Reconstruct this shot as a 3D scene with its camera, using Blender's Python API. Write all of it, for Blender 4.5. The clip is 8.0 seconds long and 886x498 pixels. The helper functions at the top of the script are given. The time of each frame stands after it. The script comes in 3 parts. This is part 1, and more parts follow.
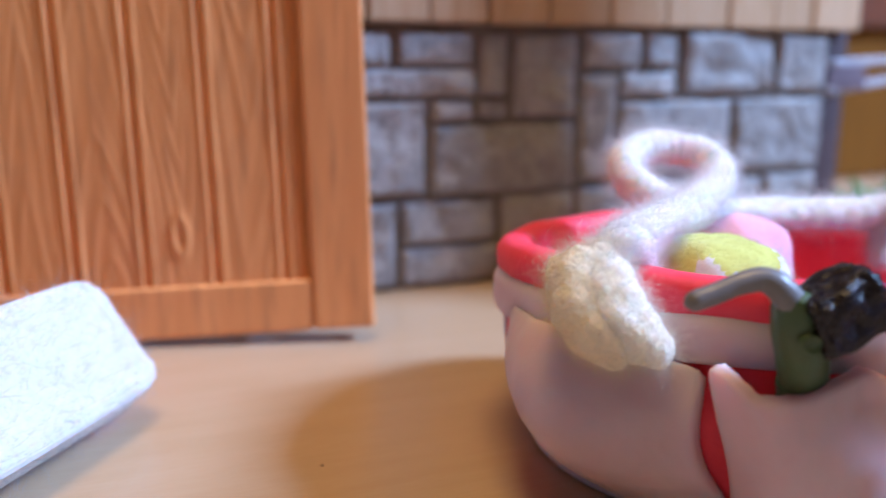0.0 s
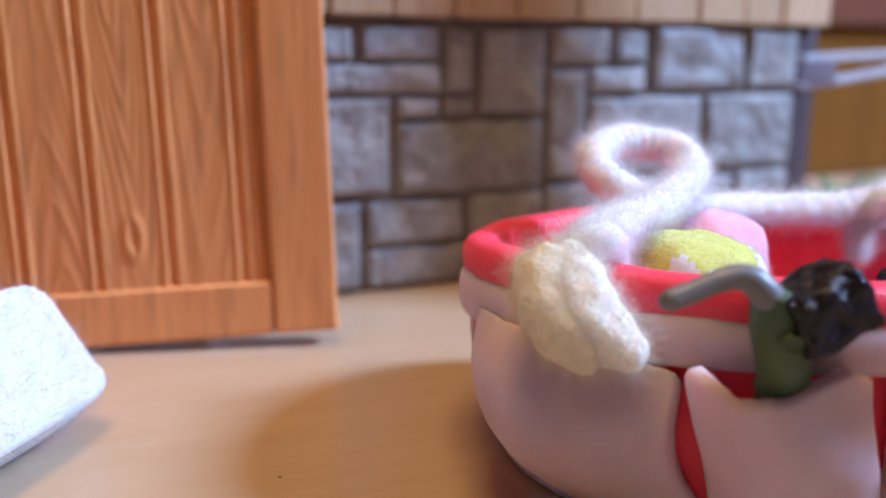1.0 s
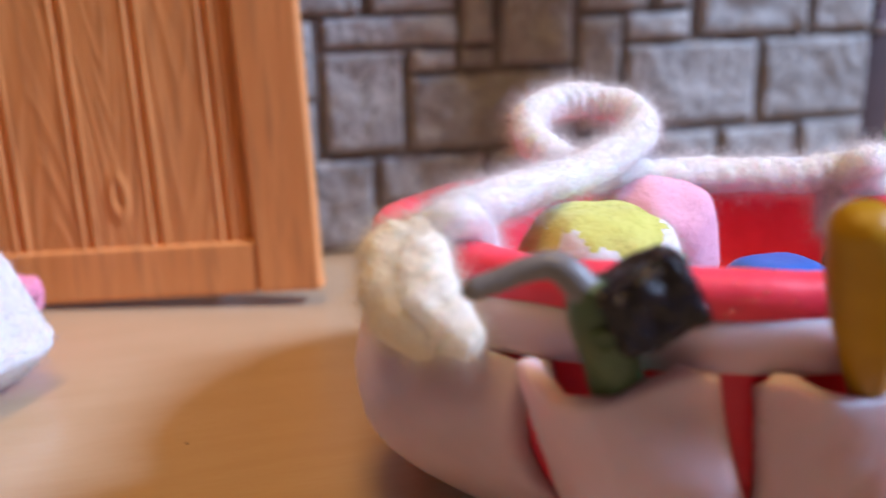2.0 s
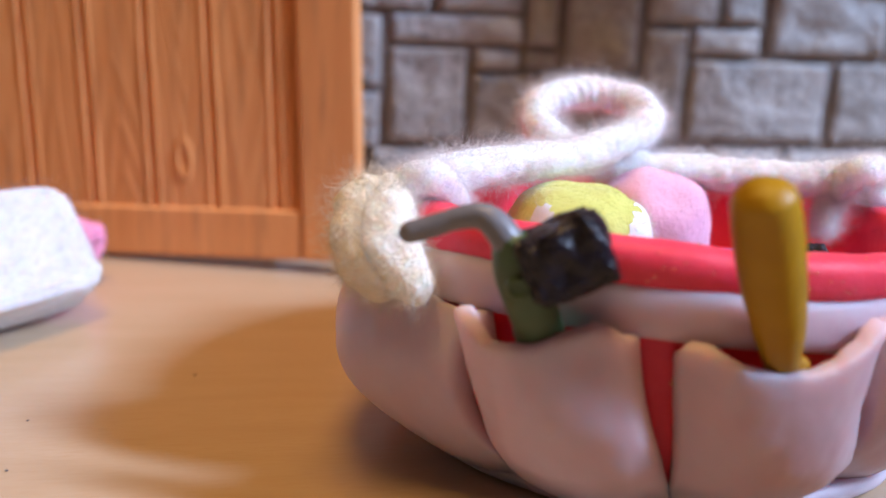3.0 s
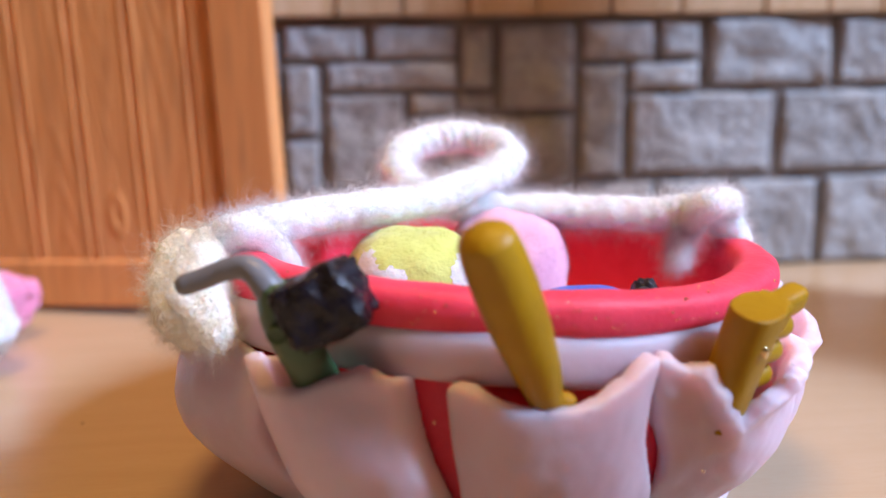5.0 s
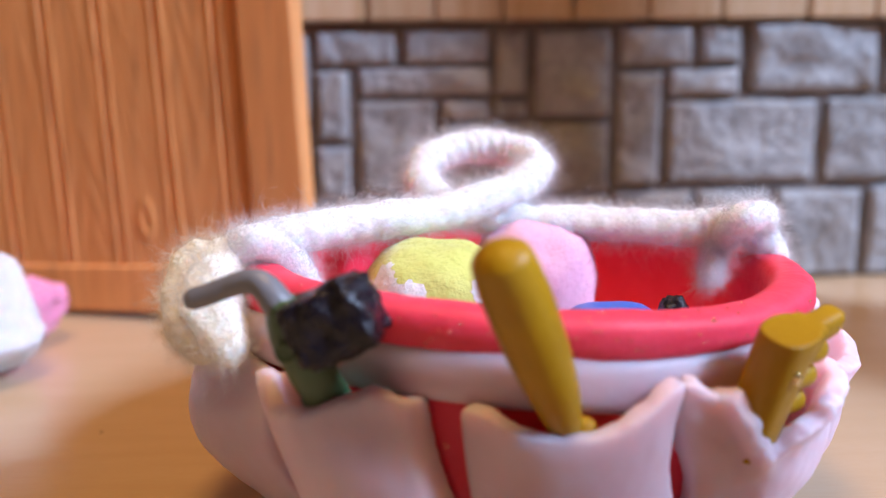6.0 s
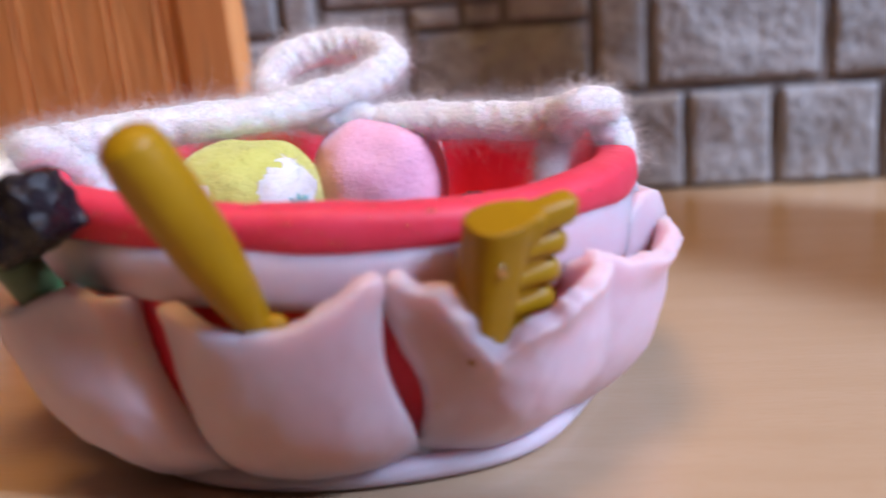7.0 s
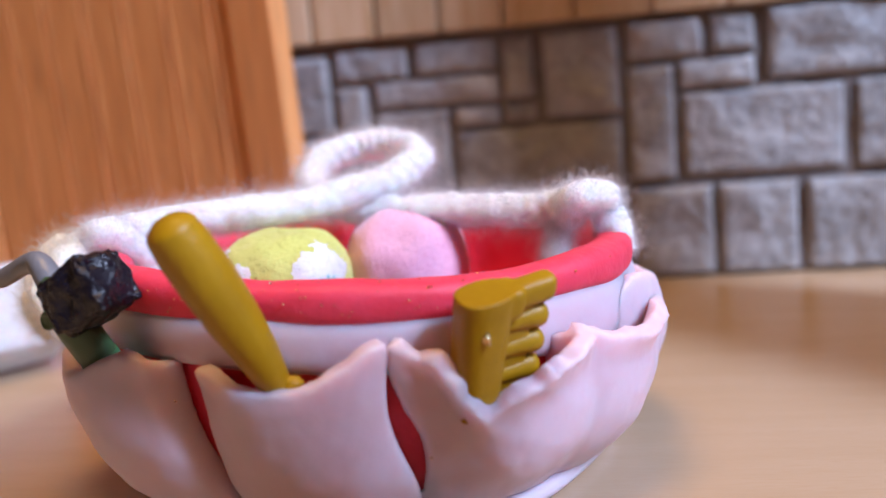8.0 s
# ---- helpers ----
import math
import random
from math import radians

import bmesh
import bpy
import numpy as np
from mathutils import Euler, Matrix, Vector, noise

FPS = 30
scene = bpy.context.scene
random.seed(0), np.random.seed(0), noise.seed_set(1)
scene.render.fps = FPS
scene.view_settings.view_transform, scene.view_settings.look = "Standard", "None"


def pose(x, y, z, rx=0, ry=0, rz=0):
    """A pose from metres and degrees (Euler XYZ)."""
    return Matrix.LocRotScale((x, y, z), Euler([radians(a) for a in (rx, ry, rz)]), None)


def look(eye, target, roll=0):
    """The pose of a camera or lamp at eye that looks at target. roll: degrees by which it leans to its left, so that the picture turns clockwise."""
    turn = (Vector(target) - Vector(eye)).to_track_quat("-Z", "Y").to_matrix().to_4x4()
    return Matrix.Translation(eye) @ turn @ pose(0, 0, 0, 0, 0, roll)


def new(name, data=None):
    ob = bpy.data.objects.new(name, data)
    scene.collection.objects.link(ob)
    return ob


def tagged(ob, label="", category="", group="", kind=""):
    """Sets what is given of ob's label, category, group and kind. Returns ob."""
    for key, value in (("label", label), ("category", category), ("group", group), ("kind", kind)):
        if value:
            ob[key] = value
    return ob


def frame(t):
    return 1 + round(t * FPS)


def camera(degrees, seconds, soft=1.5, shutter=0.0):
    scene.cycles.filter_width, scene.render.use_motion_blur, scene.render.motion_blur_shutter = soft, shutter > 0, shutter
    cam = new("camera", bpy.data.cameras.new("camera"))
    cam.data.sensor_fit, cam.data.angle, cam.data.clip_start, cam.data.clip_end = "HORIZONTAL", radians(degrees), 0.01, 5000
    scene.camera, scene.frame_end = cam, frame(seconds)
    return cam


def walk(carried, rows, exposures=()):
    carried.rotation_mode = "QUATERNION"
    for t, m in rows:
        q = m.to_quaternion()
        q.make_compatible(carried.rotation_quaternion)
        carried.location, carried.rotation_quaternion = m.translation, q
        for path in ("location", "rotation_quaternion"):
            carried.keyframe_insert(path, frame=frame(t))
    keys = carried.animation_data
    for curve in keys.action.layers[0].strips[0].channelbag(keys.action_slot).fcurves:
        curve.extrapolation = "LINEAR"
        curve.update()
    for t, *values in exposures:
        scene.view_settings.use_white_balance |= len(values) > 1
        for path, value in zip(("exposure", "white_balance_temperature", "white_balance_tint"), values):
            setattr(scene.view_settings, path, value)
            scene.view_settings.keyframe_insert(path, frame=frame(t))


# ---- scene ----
cam = camera(47.9, 8.0, soft=1.25, shutter=0.5)
cam.data.dof.use_dof = True
cam.data.dof.focus_distance = 0.092
cam.data.dof.aperture_fstop = 19.0
PATH = [
    (0, (0.01226, -0.00134, 0.04402), (0.05519, 0.08665, 0.02364), 0.65),
    (0.5, (0.01415, 0.00087, 0.04360), (0.06054, 0.08740, 0.02460), 0.93),
    (1, (0.01506, 0.00243, 0.04279), (0.06055, 0.08916, 0.02262), 0.57),
    (1.5, (0.01846, 0.00200, 0.04239), (0.06176, 0.08931, 0.01999), 0.38),
    (2, (0.04072, -0.00349, 0.04482), (0.07038, 0.08840, 0.01880), -1.11),
    (2.2, (0.04697, -0.00700, 0.04481), (0.07230, 0.08602, 0.01825), -0.90),
    (3.3, (0.05163, -0.01517, 0.04067), (0.06794, 0.08060, 0.01696), 2.37),
    (3.5, (0.05155, -0.01552, 0.04109), (0.06701, 0.08021, 0.01667), 1.83),
    (4, (0.05333, -0.01804, 0.04253), (0.06844, 0.07785, 0.01850), 2.10),
    (4.5, (0.06503, -0.02076, 0.04310), (0.07906, 0.07550, 0.01992), 1.64),
    (4.7, (0.07283, -0.02121, 0.04330), (0.08554, 0.07572, 0.02222), 0.23),
    (5.8, (0.07560, -0.01705, 0.04309), (0.08243, 0.08063, 0.02283), -0.22),
    (6, (0.07654, -0.01761, 0.04368), (0.08277, 0.08009, 0.02331), -0.49),
    (6.5, (0.08447, -0.01724, 0.04325), (0.08908, 0.08037, 0.02201), -0.79),
    (6.8, (0.10156, -0.01340, 0.04118), (0.09442, 0.08337, 0.01697), -3.63),
    (7, (0.11054, -0.01319, 0.03828), (0.09936, 0.08265, 0.01203), -4.30),
    (7.5, (0.11715, -0.02346, 0.03800), (0.10067, 0.07324, 0.01856), -4.04),
    (8, (0.11820, -0.02297, 0.03906), (0.09971, 0.07387, 0.02230), -4.96),
]
walk(cam, [(t, look(eye, target, roll)) for t, eye, target, roll in PATH],
     [(0.0, 0.0, 5450, 9), (1.5, 0.0, 5900, 11), (2.0, -0.16, 6400, 12), (3.5, -0.02, 6450, 12), (4.0, 0.0, 6450, 12), (6.0, -0.04, 6500, 13), (7.0, -0.38, 6800, 17), (7.5, -0.20, 6600, 16), (8.0, -0.22, 6600, 17)])

# ---- light: a window beyond the table's right side, an added warm fill from above, a dim sky ----
world = bpy.data.worlds.new("sky")
scene.world = world
world.use_nodes = True
wn = world.node_tree.nodes
sky = wn.new("ShaderNodeTexSky")
sky.sky_type = "NISHITA"
sky.sun_disc = False
sky.sun_elevation = radians(38)
sky.sun_rotation = radians(115)
world.node_tree.links.new(sky.outputs["Color"], wn["Background"].inputs["Color"])
wn["Background"].inputs["Strength"].default_value = 0.012


def area_lamp(name, eye, target, power, wide, high, colour):
    data = bpy.data.lights.new(name, "AREA")
    data.shape, data.size, data.size_y, data.energy, data.color = "RECTANGLE", wide, high, power, colour
    ob = new(name, data)
    ob.matrix_world = look(eye, target)
    return ob


area_lamp("window_light", (1.08, -0.42, 0.95), (0.09, 0.08, 0.01), 46.5, 0.15, 0.30, (0.53, 0.69, 1.0))
# added warm fill without a fixture; it lifts and tints the shade
area_lamp("warm_fill_light", (-0.02, 0.0, 1.28), (0.07, 0.10, 0.0), 11.4, 0.45, 0.45, (1.0, 0.60, 0.21))

# ---- small builders: all places below are in centimetres ----
CM = 0.01
BASE = {}


def cm(x, y, z):
    return Vector((x, y, z)) * CM


def thing(name, base, label, category, group="", kind=""):
    ob = new(name)
    ob.empty_display_size = 0.005
    ob.location = cm(*base)
    BASE[ob] = cm(*base)
    return tagged(ob, label, category, group, kind)


def part(name, bm, mat, parent, label="", smooth=True, kind="", sub=0, thick=0.0):
    """Links a bmesh that is laid out in centimetres as one mesh under a thing or a part (or alone)."""
    base = BASE.get(parent, Vector())
    for v in bm.verts:
        v.co = v.co * CM - base
    me = bpy.data.meshes.new(name)
    bm.to_mesh(me)
    bm.free()
    me.materials.append(mat)
    for p in me.polygons:
        p.use_smooth = smooth
    ob = new(name, me)
    BASE[ob] = base
    if parent:
        ob.parent = parent
    if thick:
        m = ob.modifiers.new("thick", "SOLIDIFY")
        m.thickness, m.offset = thick * CM, -1.0
    if sub:
        m = ob.modifiers.new("round", "SUBSURF")
        m.levels = m.render_levels = sub
    return tagged(ob, label, kind=kind)


def grid(nu, nv, fn, close_u=False, close_v=False):
    """A sheet: fn(u, v) with u, v from 0 to 1."""
    bm = bmesh.new()
    du, dv = (nu if close_u else nu - 1), (nv if close_v else nv - 1)
    vs = [[bm.verts.new(fn(i / du, j / dv)) for j in range(nv)] for i in range(nu)]
    for i in range(du):
        for j in range(dv):
            a, b = (i + 1) % nu, (j + 1) % nv
            bm.faces.new((vs[i][j], vs[a][j], vs[a][b], vs[i][b]))
    bmesh.ops.recalc_face_normals(bm, faces=bm.faces)
    return bm


def block(lo, hi, bevel=0.04, segments=2, m=None, cuts=0):
    bm = bmesh.new()
    bmesh.ops.create_cube(bm, size=1)
    lo, hi = Vector(lo), Vector(hi)
    for v in bm.verts:
        v.co = Vector([(lo[n] + hi[n]) / 2 + v.co[n] * (hi[n] - lo[n]) for n in range(3)])
    if bevel:
        bmesh.ops.bevel(bm, geom=bm.edges[:], offset=bevel, segments=segments, affect="EDGES", profile=0.6)
    if cuts:
        bmesh.ops.subdivide_edges(bm, edges=bm.edges[:], cuts=cuts, use_grid_fill=True)
    if m:
        bm.transform(m)
    return bm


def spline(points, steps):
    """Points on a Catmull-Rom curve through the given ones."""
    p = [Vector(q) for q in points]
    p = [2 * p[0] - p[1], *p, 2 * p[-1] - p[-2]]
    out = []
    for a, b, c, d in zip(p, p[1:], p[2:], p[3:]):
        for i in range(steps):
            t = i / steps
            out.append(0.5 * (2 * b + (c - a) * t + (2 * a - 5 * b + 4 * c - d) * t * t + (3 * b - a - 3 * c + d) * t ** 3))
    out.append(p[-2])
    return out


def tube(line, radius, ring=14):
    """A closed tube along a line; radius(k, angle) with k from 0 to 1."""
    n = len(line)
    bm, rings, up = bmesh.new(), [], Vector((0, 0, 1))
    for i, p in enumerate(line):
        way = (line[min(i + 1, n - 1)] - line[max(i - 1, 0)]).normalized()
        side = way.cross(up)
        side = side.normalized() if side.length > 1e-4 else Vector((1, 0, 0))
        up = side.cross(way).normalized()
        rings.append([bm.verts.new(p + (side * math.cos(a) + up * math.sin(a)) * radius(i / (n - 1), a))
                      for a in (2 * math.pi * k / ring for k in range(ring))])
    for one, two in zip(rings, rings[1:]):
        for k in range(ring):
            bm.faces.new((one[k], one[(k + 1) % ring], two[(k + 1) % ring], two[k]))
    bm.faces.new(rings[0][::-1])
    bm.faces.new(rings[-1])
    bmesh.ops.recalc_face_normals(bm, faces=bm.faces)
    return bm


def ball(centre, radii, rough=0.0, freq=3.0, box=2.0, detail=4, turn=0.0):
    bm = bmesh.new()
    bmesh.ops.create_icosphere(bm, subdivisions=detail, radius=1)
    rot = Matrix.Rotation(radians(turn), 3, "Z")
    for v in bm.verts:
        n = v.co.normalized()
        if box != 2.0:
            n = n / (sum(abs(c) ** box for c in n) ** (1 / box))
        q = Vector((n.x * radii[0], n.y * radii[1], n.z * radii[2]))
        q *= 1 + rough * noise.noise(n * freq + Vector(centre))
        v.co = rot @ q + Vector(centre)
    return bm


def hairs(roots, length, thin, rng, curl=0.5, droop=0.0, steps=5):
    """Fine loose fibres from roots of (place, outward)."""
    verts, faces = [], []
    for place, out in roots:
        way = (out + Vector((rng.gauss(0, 1), rng.gauss(0, 1), rng.gauss(0, 1))) * curl).normalized()
        axis = Vector((rng.gauss(0, 1), rng.gauss(0, 1), rng.gauss(0, 1))).normalized()
        bend = Matrix.Rotation(rng.choice((-1, 1)) * rng.uniform(0.5, 1.5) * curl / steps, 3, axis)
        size = length * rng.uniform(0.35, 1.25)
        side = way.orthogonal().normalized()
        other = way.cross(side)
        p, start = place.copy(), len(verts)
        for i in range(steps + 1):
            w = thin * (1.0 - 0.75 * i / steps)
            for k in range(3):
                a = 2.0944 * k
                verts.append(p + (side * math.cos(a) + other * math.sin(a)) * w)
            way = (bend @ way + Vector((0, 0, -droop / steps))).normalized()
            p = p + way * (size / steps)
        for i in range(steps):
            for k in range(3):
                a, b = start + 3 * i + k, start + 3 * i + (k + 1) % 3
                faces.append((a, b, b + 3, a + 3))
    return verts, faces


def hair_part(name, roots, length, thin, mat, parent, seed, label="", curl=0.5, droop=0.0, steps=5):
    rng = random.Random(seed)
    verts, faces = hairs(roots, length, thin, rng, curl, droop, steps)
    base = BASE.get(parent, Vector())
    me = bpy.data.meshes.new(name)
    me.from_pydata([v * CM - base for v in verts], [], faces)
    me.materials.append(mat)
    for p in me.polygons:
        p.use_smooth = True
    ob = new(name, me)
    ob.parent = parent
    BASE[ob] = base
    return tagged(ob, label, kind="stuff")


def roots_on(bm, count, seed):
    """Places spread over a bmesh with their normals, taken before the bmesh is linked."""
    rng = random.Random(seed)
    bm.normal_update()
    faces = bm.faces[:]
    area = np.cumsum([f.calc_area() for f in faces])
    out = []
    for _ in range(count):
        f = faces[min(int(np.searchsorted(area, rng.random() * area[-1])), len(faces) - 1)]
        v = [q.co for q in f.verts]
        a, b = rng.random(), rng.random()
        if a + b > 1:
            a, b = 1 - a, 1 - b
        k = rng.randrange(1, len(v) - 1)
        out.append((v[0] + (v[k] - v[0]) * a + (v[k + 1] - v[0]) * b, f.normal.copy()))
    return out


# ---- materials ----
def material(name, colour, rough=0.5, second=None, scale=300.0, amount=0.5, stretch=(1, 1, 1), bump=0.0, bump_scale=900.0,
             fine=None, spec=0.5, coat=0.0, scatter=0.0, scatter_radius=(1, 0.4, 0.3), sheen=0.0, metal=0.0, random_tint=0.0, rough_vary=0.1, depth=0.005, fibre=0.0):
    mat = bpy.data.materials.new(name)
    mat.use_nodes = True
    nt = mat.node_tree
    n, l = nt.nodes, nt.links
    b = n["Principled BSDF"]
    co = n.new("ShaderNodeTexCoord")
    mp = n.new("ShaderNodeMapping")
    mp.inputs["Scale"].default_value = stretch
    l.new(co.outputs["Object"], mp.inputs["Vector"])
    big = n.new("ShaderNodeTexNoise")
    big.inputs["Scale"].default_value = scale
    big.inputs["Detail"].default_value = 6
    big.inputs["Roughness"].default_value = 0.6
    l.new(mp.outputs["Vector"], big.inputs["Vector"])
    ramp = n.new("ShaderNodeMapRange")
    ramp.inputs["From Min"].default_value, ramp.inputs["From Max"].default_value = 0.5 - 0.5 * amount, 0.5 + 0.5 * amount
    ramp.interpolation_type = "SMOOTHSTEP"
    l.new(big.outputs["Fac"], ramp.inputs["Value"])
    mix = n.new("ShaderNodeMix")
    mix.data_type = "RGBA"
    mix.inputs["A"].default_value = (*colour, 1)
    mix.inputs["B"].default_value = (*(second or [c * 0.8 for c in colour]), 1)
    l.new(ramp.outputs["Result"], mix.inputs["Factor"])
    out = mix.outputs["Result"]
    tiny = n.new("ShaderNodeTexNoise")
    tiny.inputs["Scale"].default_value = bump_scale
    tiny.inputs["Detail"].default_value = 5
    l.new(mp.outputs["Vector"], tiny.inputs["Vector"])
    if fine:
        mix2 = n.new("ShaderNodeMix")
        mix2.data_type = "RGBA"
        r2 = n.new("ShaderNodeMapRange")
        r2.inputs["From Min"].default_value, r2.inputs["From Max"].default_value = 0.5, 0.72
        l.new(tiny.outputs["Fac"], r2.inputs["Value"])
        l.new(r2.outputs["Result"], mix2.inputs["Factor"])
        l.new(out, mix2.inputs["A"])
        mix2.inputs["B"].default_value = (*fine, 1)
        out = mix2.outputs["Result"]
    if random_tint:
        info = n.new("ShaderNodeObjectInfo")
        r3 = n.new("ShaderNodeMapRange")
        r3.inputs["To Min"].default_value, r3.inputs["To Max"].default_value = 1 - random_tint, 1 + random_tint
        l.new(info.outputs["Random"], r3.inputs["Value"])
        hsv = n.new("ShaderNodeHueSaturation")
        l.new(r3.outputs["Result"], hsv.inputs["Value"])
        l.new(out, hsv.inputs["Color"])
        out = hsv.outputs["Color"]
    l.new(out, b.inputs["Base Color"])
    r4 = n.new("ShaderNodeMapRange")
    r4.inputs["To Min"].default_value, r4.inputs["To Max"].default_value = rough - rough_vary, rough + rough_vary
    l.new(big.outputs["Fac"], r4.inputs["Value"])
    l.new(r4.outputs["Result"], b.inputs["Roughness"])
    b.inputs["Specular IOR Level"].default_value = spec
    b.inputs["Metallic"].default_value = metal
    b.inputs["Coat Weight"].default_value = coat
    b.inputs["Coat Roughness"].default_value = 0.25
    b.inputs["Sheen Weight"].default_value = sheen
    if scatter:
        b.inputs["Subsurface Weight"].default_value = scatter
        b.inputs["Subsurface Radius"].default_value = scatter_radius
        b.inputs["Subsurface Scale"].default_value = depth
    if fibre:
        shine = n.new("ShaderNodeBsdfTranslucent")
        l.new(out, shine.inputs["Color"])
        both, thin = n.new("ShaderNodeMixShader"), n.new("ShaderNodeMixShader")
        both.inputs["Fac"].default_value = 0.5
        l.new(b.outputs["BSDF"], both.inputs[1])
        l.new(shine.outputs["BSDF"], both.inputs[2])
        clear = n.new("ShaderNodeBsdfTransparent")
        thin.inputs["Fac"].default_value = fibre
        l.new(both.outputs["Shader"], thin.inputs[1])
        l.new(clear.outputs["BSDF"], thin.inputs[2])
        l.new(thin.outputs["Shader"], n["Material Output"].inputs["Surface"])
    if bump:
        bp = n.new("ShaderNodeBump")
        bp.inputs["Strength"].default_value = bump
        bp.inputs["Distance"].default_value = 0.0006
        l.new(tiny.outputs["Fac"], bp.inputs["Height"])
        l.new(bp.outputs["Normal"], b.inputs["Normal"])
    return mat


TABLE = material("table_wood", (0.51, 0.375, 0.25), 0.34, (0.45, 0.315, 0.19), 40, 0.8, (1, 6, 1), 0.05, 420, (0.47, 0.325, 0.2), coat=0.4)
STONE = material("grey_moulded_stone", (0.43, 0.42, 0.425), 0.58, (0.32, 0.305, 0.30), 150, 0.5, bump=1.0, bump_scale=620, fine=(0.25, 0.24, 0.235), random_tint=0.12, spec=0.35)
MORTAR = material("brown_mortar", (0.21, 0.175, 0.16), 0.75, (0.15, 0.125, 0.115), 200, 0.5, bump=0.4, bump_scale=700)
DOOR_WOOD = material("orange_door_plastic", (0.87, 0.38, 0.14), 0.42, (0.77, 0.30, 0.095), 170, 0.5, (1.6, 1.6, 0.16), 0.2, 420, (0.63, 0.26, 0.095), spec=0.45)
SIDING = material("pale_siding_plastic", (0.68, 0.48, 0.31), 0.5, (0.60, 0.39, 0.22), 260, 0.5, (1.5, 1.5, 0.1), 0.25, 700, (0.52, 0.31, 0.15), random_tint=0.13)
POST = material("purple_grey_post", (0.085, 0.055, 0.065), 0.5, (0.06, 0.04, 0.048), 200, 0.6, bump=0.1)
PURPLE = material("dull_purple_plastic", (0.20, 0.15, 0.18), 0.5, (0.15, 0.11, 0.14), 200, 0.6, bump=0.1)
RED = material("red_clay", (0.86, 0.060, 0.115), 0.55, (0.78, 0.040, 0.08), 300, 0.6, bump=0.2, bump_scale=1100, scatter=0.25, scatter_radius=(1, 0.15, 0.12), spec=0.4)
PINK = material("pale_pink_clay", (0.69, 0.53, 0.615), 0.46, (0.67, 0.47, 0.535), 160, 0.6, bump=0.14, bump_scale=520, scatter=1.0, scatter_radius=(1, 0.66, 0.62), spec=0.38, depth=0.005)
YARN = material("white_wool", (0.95, 0.93, 0.94), 0.9, (0.93, 0.87, 0.89), 500, 0.6, bump=0.4, bump_scale=2500, sheen=0.6, scatter=0.6, spec=0.1)
WOOL_HAIR = material("white_wool_fibre", (0.97, 0.955, 0.96), 0.8, (0.96, 0.93, 0.94), 500, 0.3, spec=0.1, fibre=0.3)
CREAM = material("cream_wool", (0.95, 0.91, 0.86), 0.9, (0.92, 0.80, 0.62), 130, 0.5, bump=0.6, bump_scale=1800, sheen=0.4, scatter=0.25, spec=0.1)
CREAM_HAIR = material("cream_wool_fibre", (0.97, 0.95, 0.91), 0.8, (0.95, 0.86, 0.70), 110, 0.5, spec=0.1, fibre=0.3)
TAN_WOOL = material("tan_wool", (0.93, 0.84, 0.69), 0.9, (0.86, 0.71, 0.49), 130, 0.5, bump=0.6, bump_scale=1800, sheen=0.4, scatter=0.25, spec=0.1)
TAN_HAIR = material("tan_wool_fibre", (0.96, 0.90, 0.77), 0.8, (0.91, 0.79, 0.58), 110, 0.5, sheen=0.3, spec=0.15, fibre=0.3)
GOLD = material("mustard_plastic", (0.42, 0.225, 0.004), 0.44, (0.35, 0.175, 0.003), 220, 0.6, bump=0.12, bump_scale=1400, spec=0.32, rough_vary=0.06)
GREEN = material("dark_green_plastic", (0.045, 0.098, 0.038), 0.42, (0.055, 0.085, 0.032), 300, 0.6, bump=0.12, bump_scale=1200)
GREEN_END = material("bright_green_plastic", (0.05, 0.15, 0.06), 0.4, (0.04, 0.12, 0.05), 300, 0.6, bump=0.1)
GREY = material("grey_plastic", (0.19, 0.185, 0.20), 0.38, (0.15, 0.15, 0.165), 300, 0.6, bump=0.12, bump_scale=1200)
BLACK = material("glossy_black_clay", (0.006, 0.004, 0.008), 0.27, (0.011, 0.008, 0.014), 400, 0.6, bump=0.9, bump_scale=900, spec=0.35)
FELT = material("white_felt", (0.64, 0.635, 0.65), 0.95, (0.59, 0.59, 0.61), 300, 0.5, bump=0.25, bump_scale=1600, sheen=0.4, spec=0.05, scatter=0.4)
FELT_HAIR = material("white_felt_fibre", (0.74, 0.74, 0.77), 0.9, None, 300, 0.3, spec=0.05, fibre=0.3)
PATCH = material("white_wool_felt", (0.84, 0.84, 0.86), 0.95, (0.78, 0.78, 0.80), 300, 0.5, bump=0.3, bump_scale=1600, sheen=0.4, spec=0.05, scatter=0.3)
HOT_PINK = material("pink_crochet", (0.85, 0.30, 0.47), 0.85, (0.78, 0.22, 0.38), 900, 0.5, bump=0.8, bump_scale=1600, sheen=0.3, spec=0.1)
PINK_FELT = material("pink_felt", (0.87, 0.47, 0.61), 0.9, (0.82, 0.40, 0.55), 400, 0.5, bump=0.25, bump_scale=1800, sheen=0.5, spec=0.1)
LIME = material("lime_felt", (0.64, 0.66, 0.20), 0.9, (0.57, 0.59, 0.15), 400, 0.5, bump=0.28, bump_scale=1800, sheen=0.3, spec=0.1)
PINK_HAIR = material("pink_felt_fibre", (0.88, 0.50, 0.64), 0.9, None, 300, 0.3, spec=0.05, fibre=0.3)
LIME_HAIR = material("lime_fibre", (0.68, 0.70, 0.22), 0.9, None, 300, 0.3, spec=0.05, fibre=0.3)
CYAN = material("cyan_felt", (0.18, 0.62, 0.62), 0.9, (0.14, 0.55, 0.56), 400, 0.5, bump=0.5, bump_scale=1800)
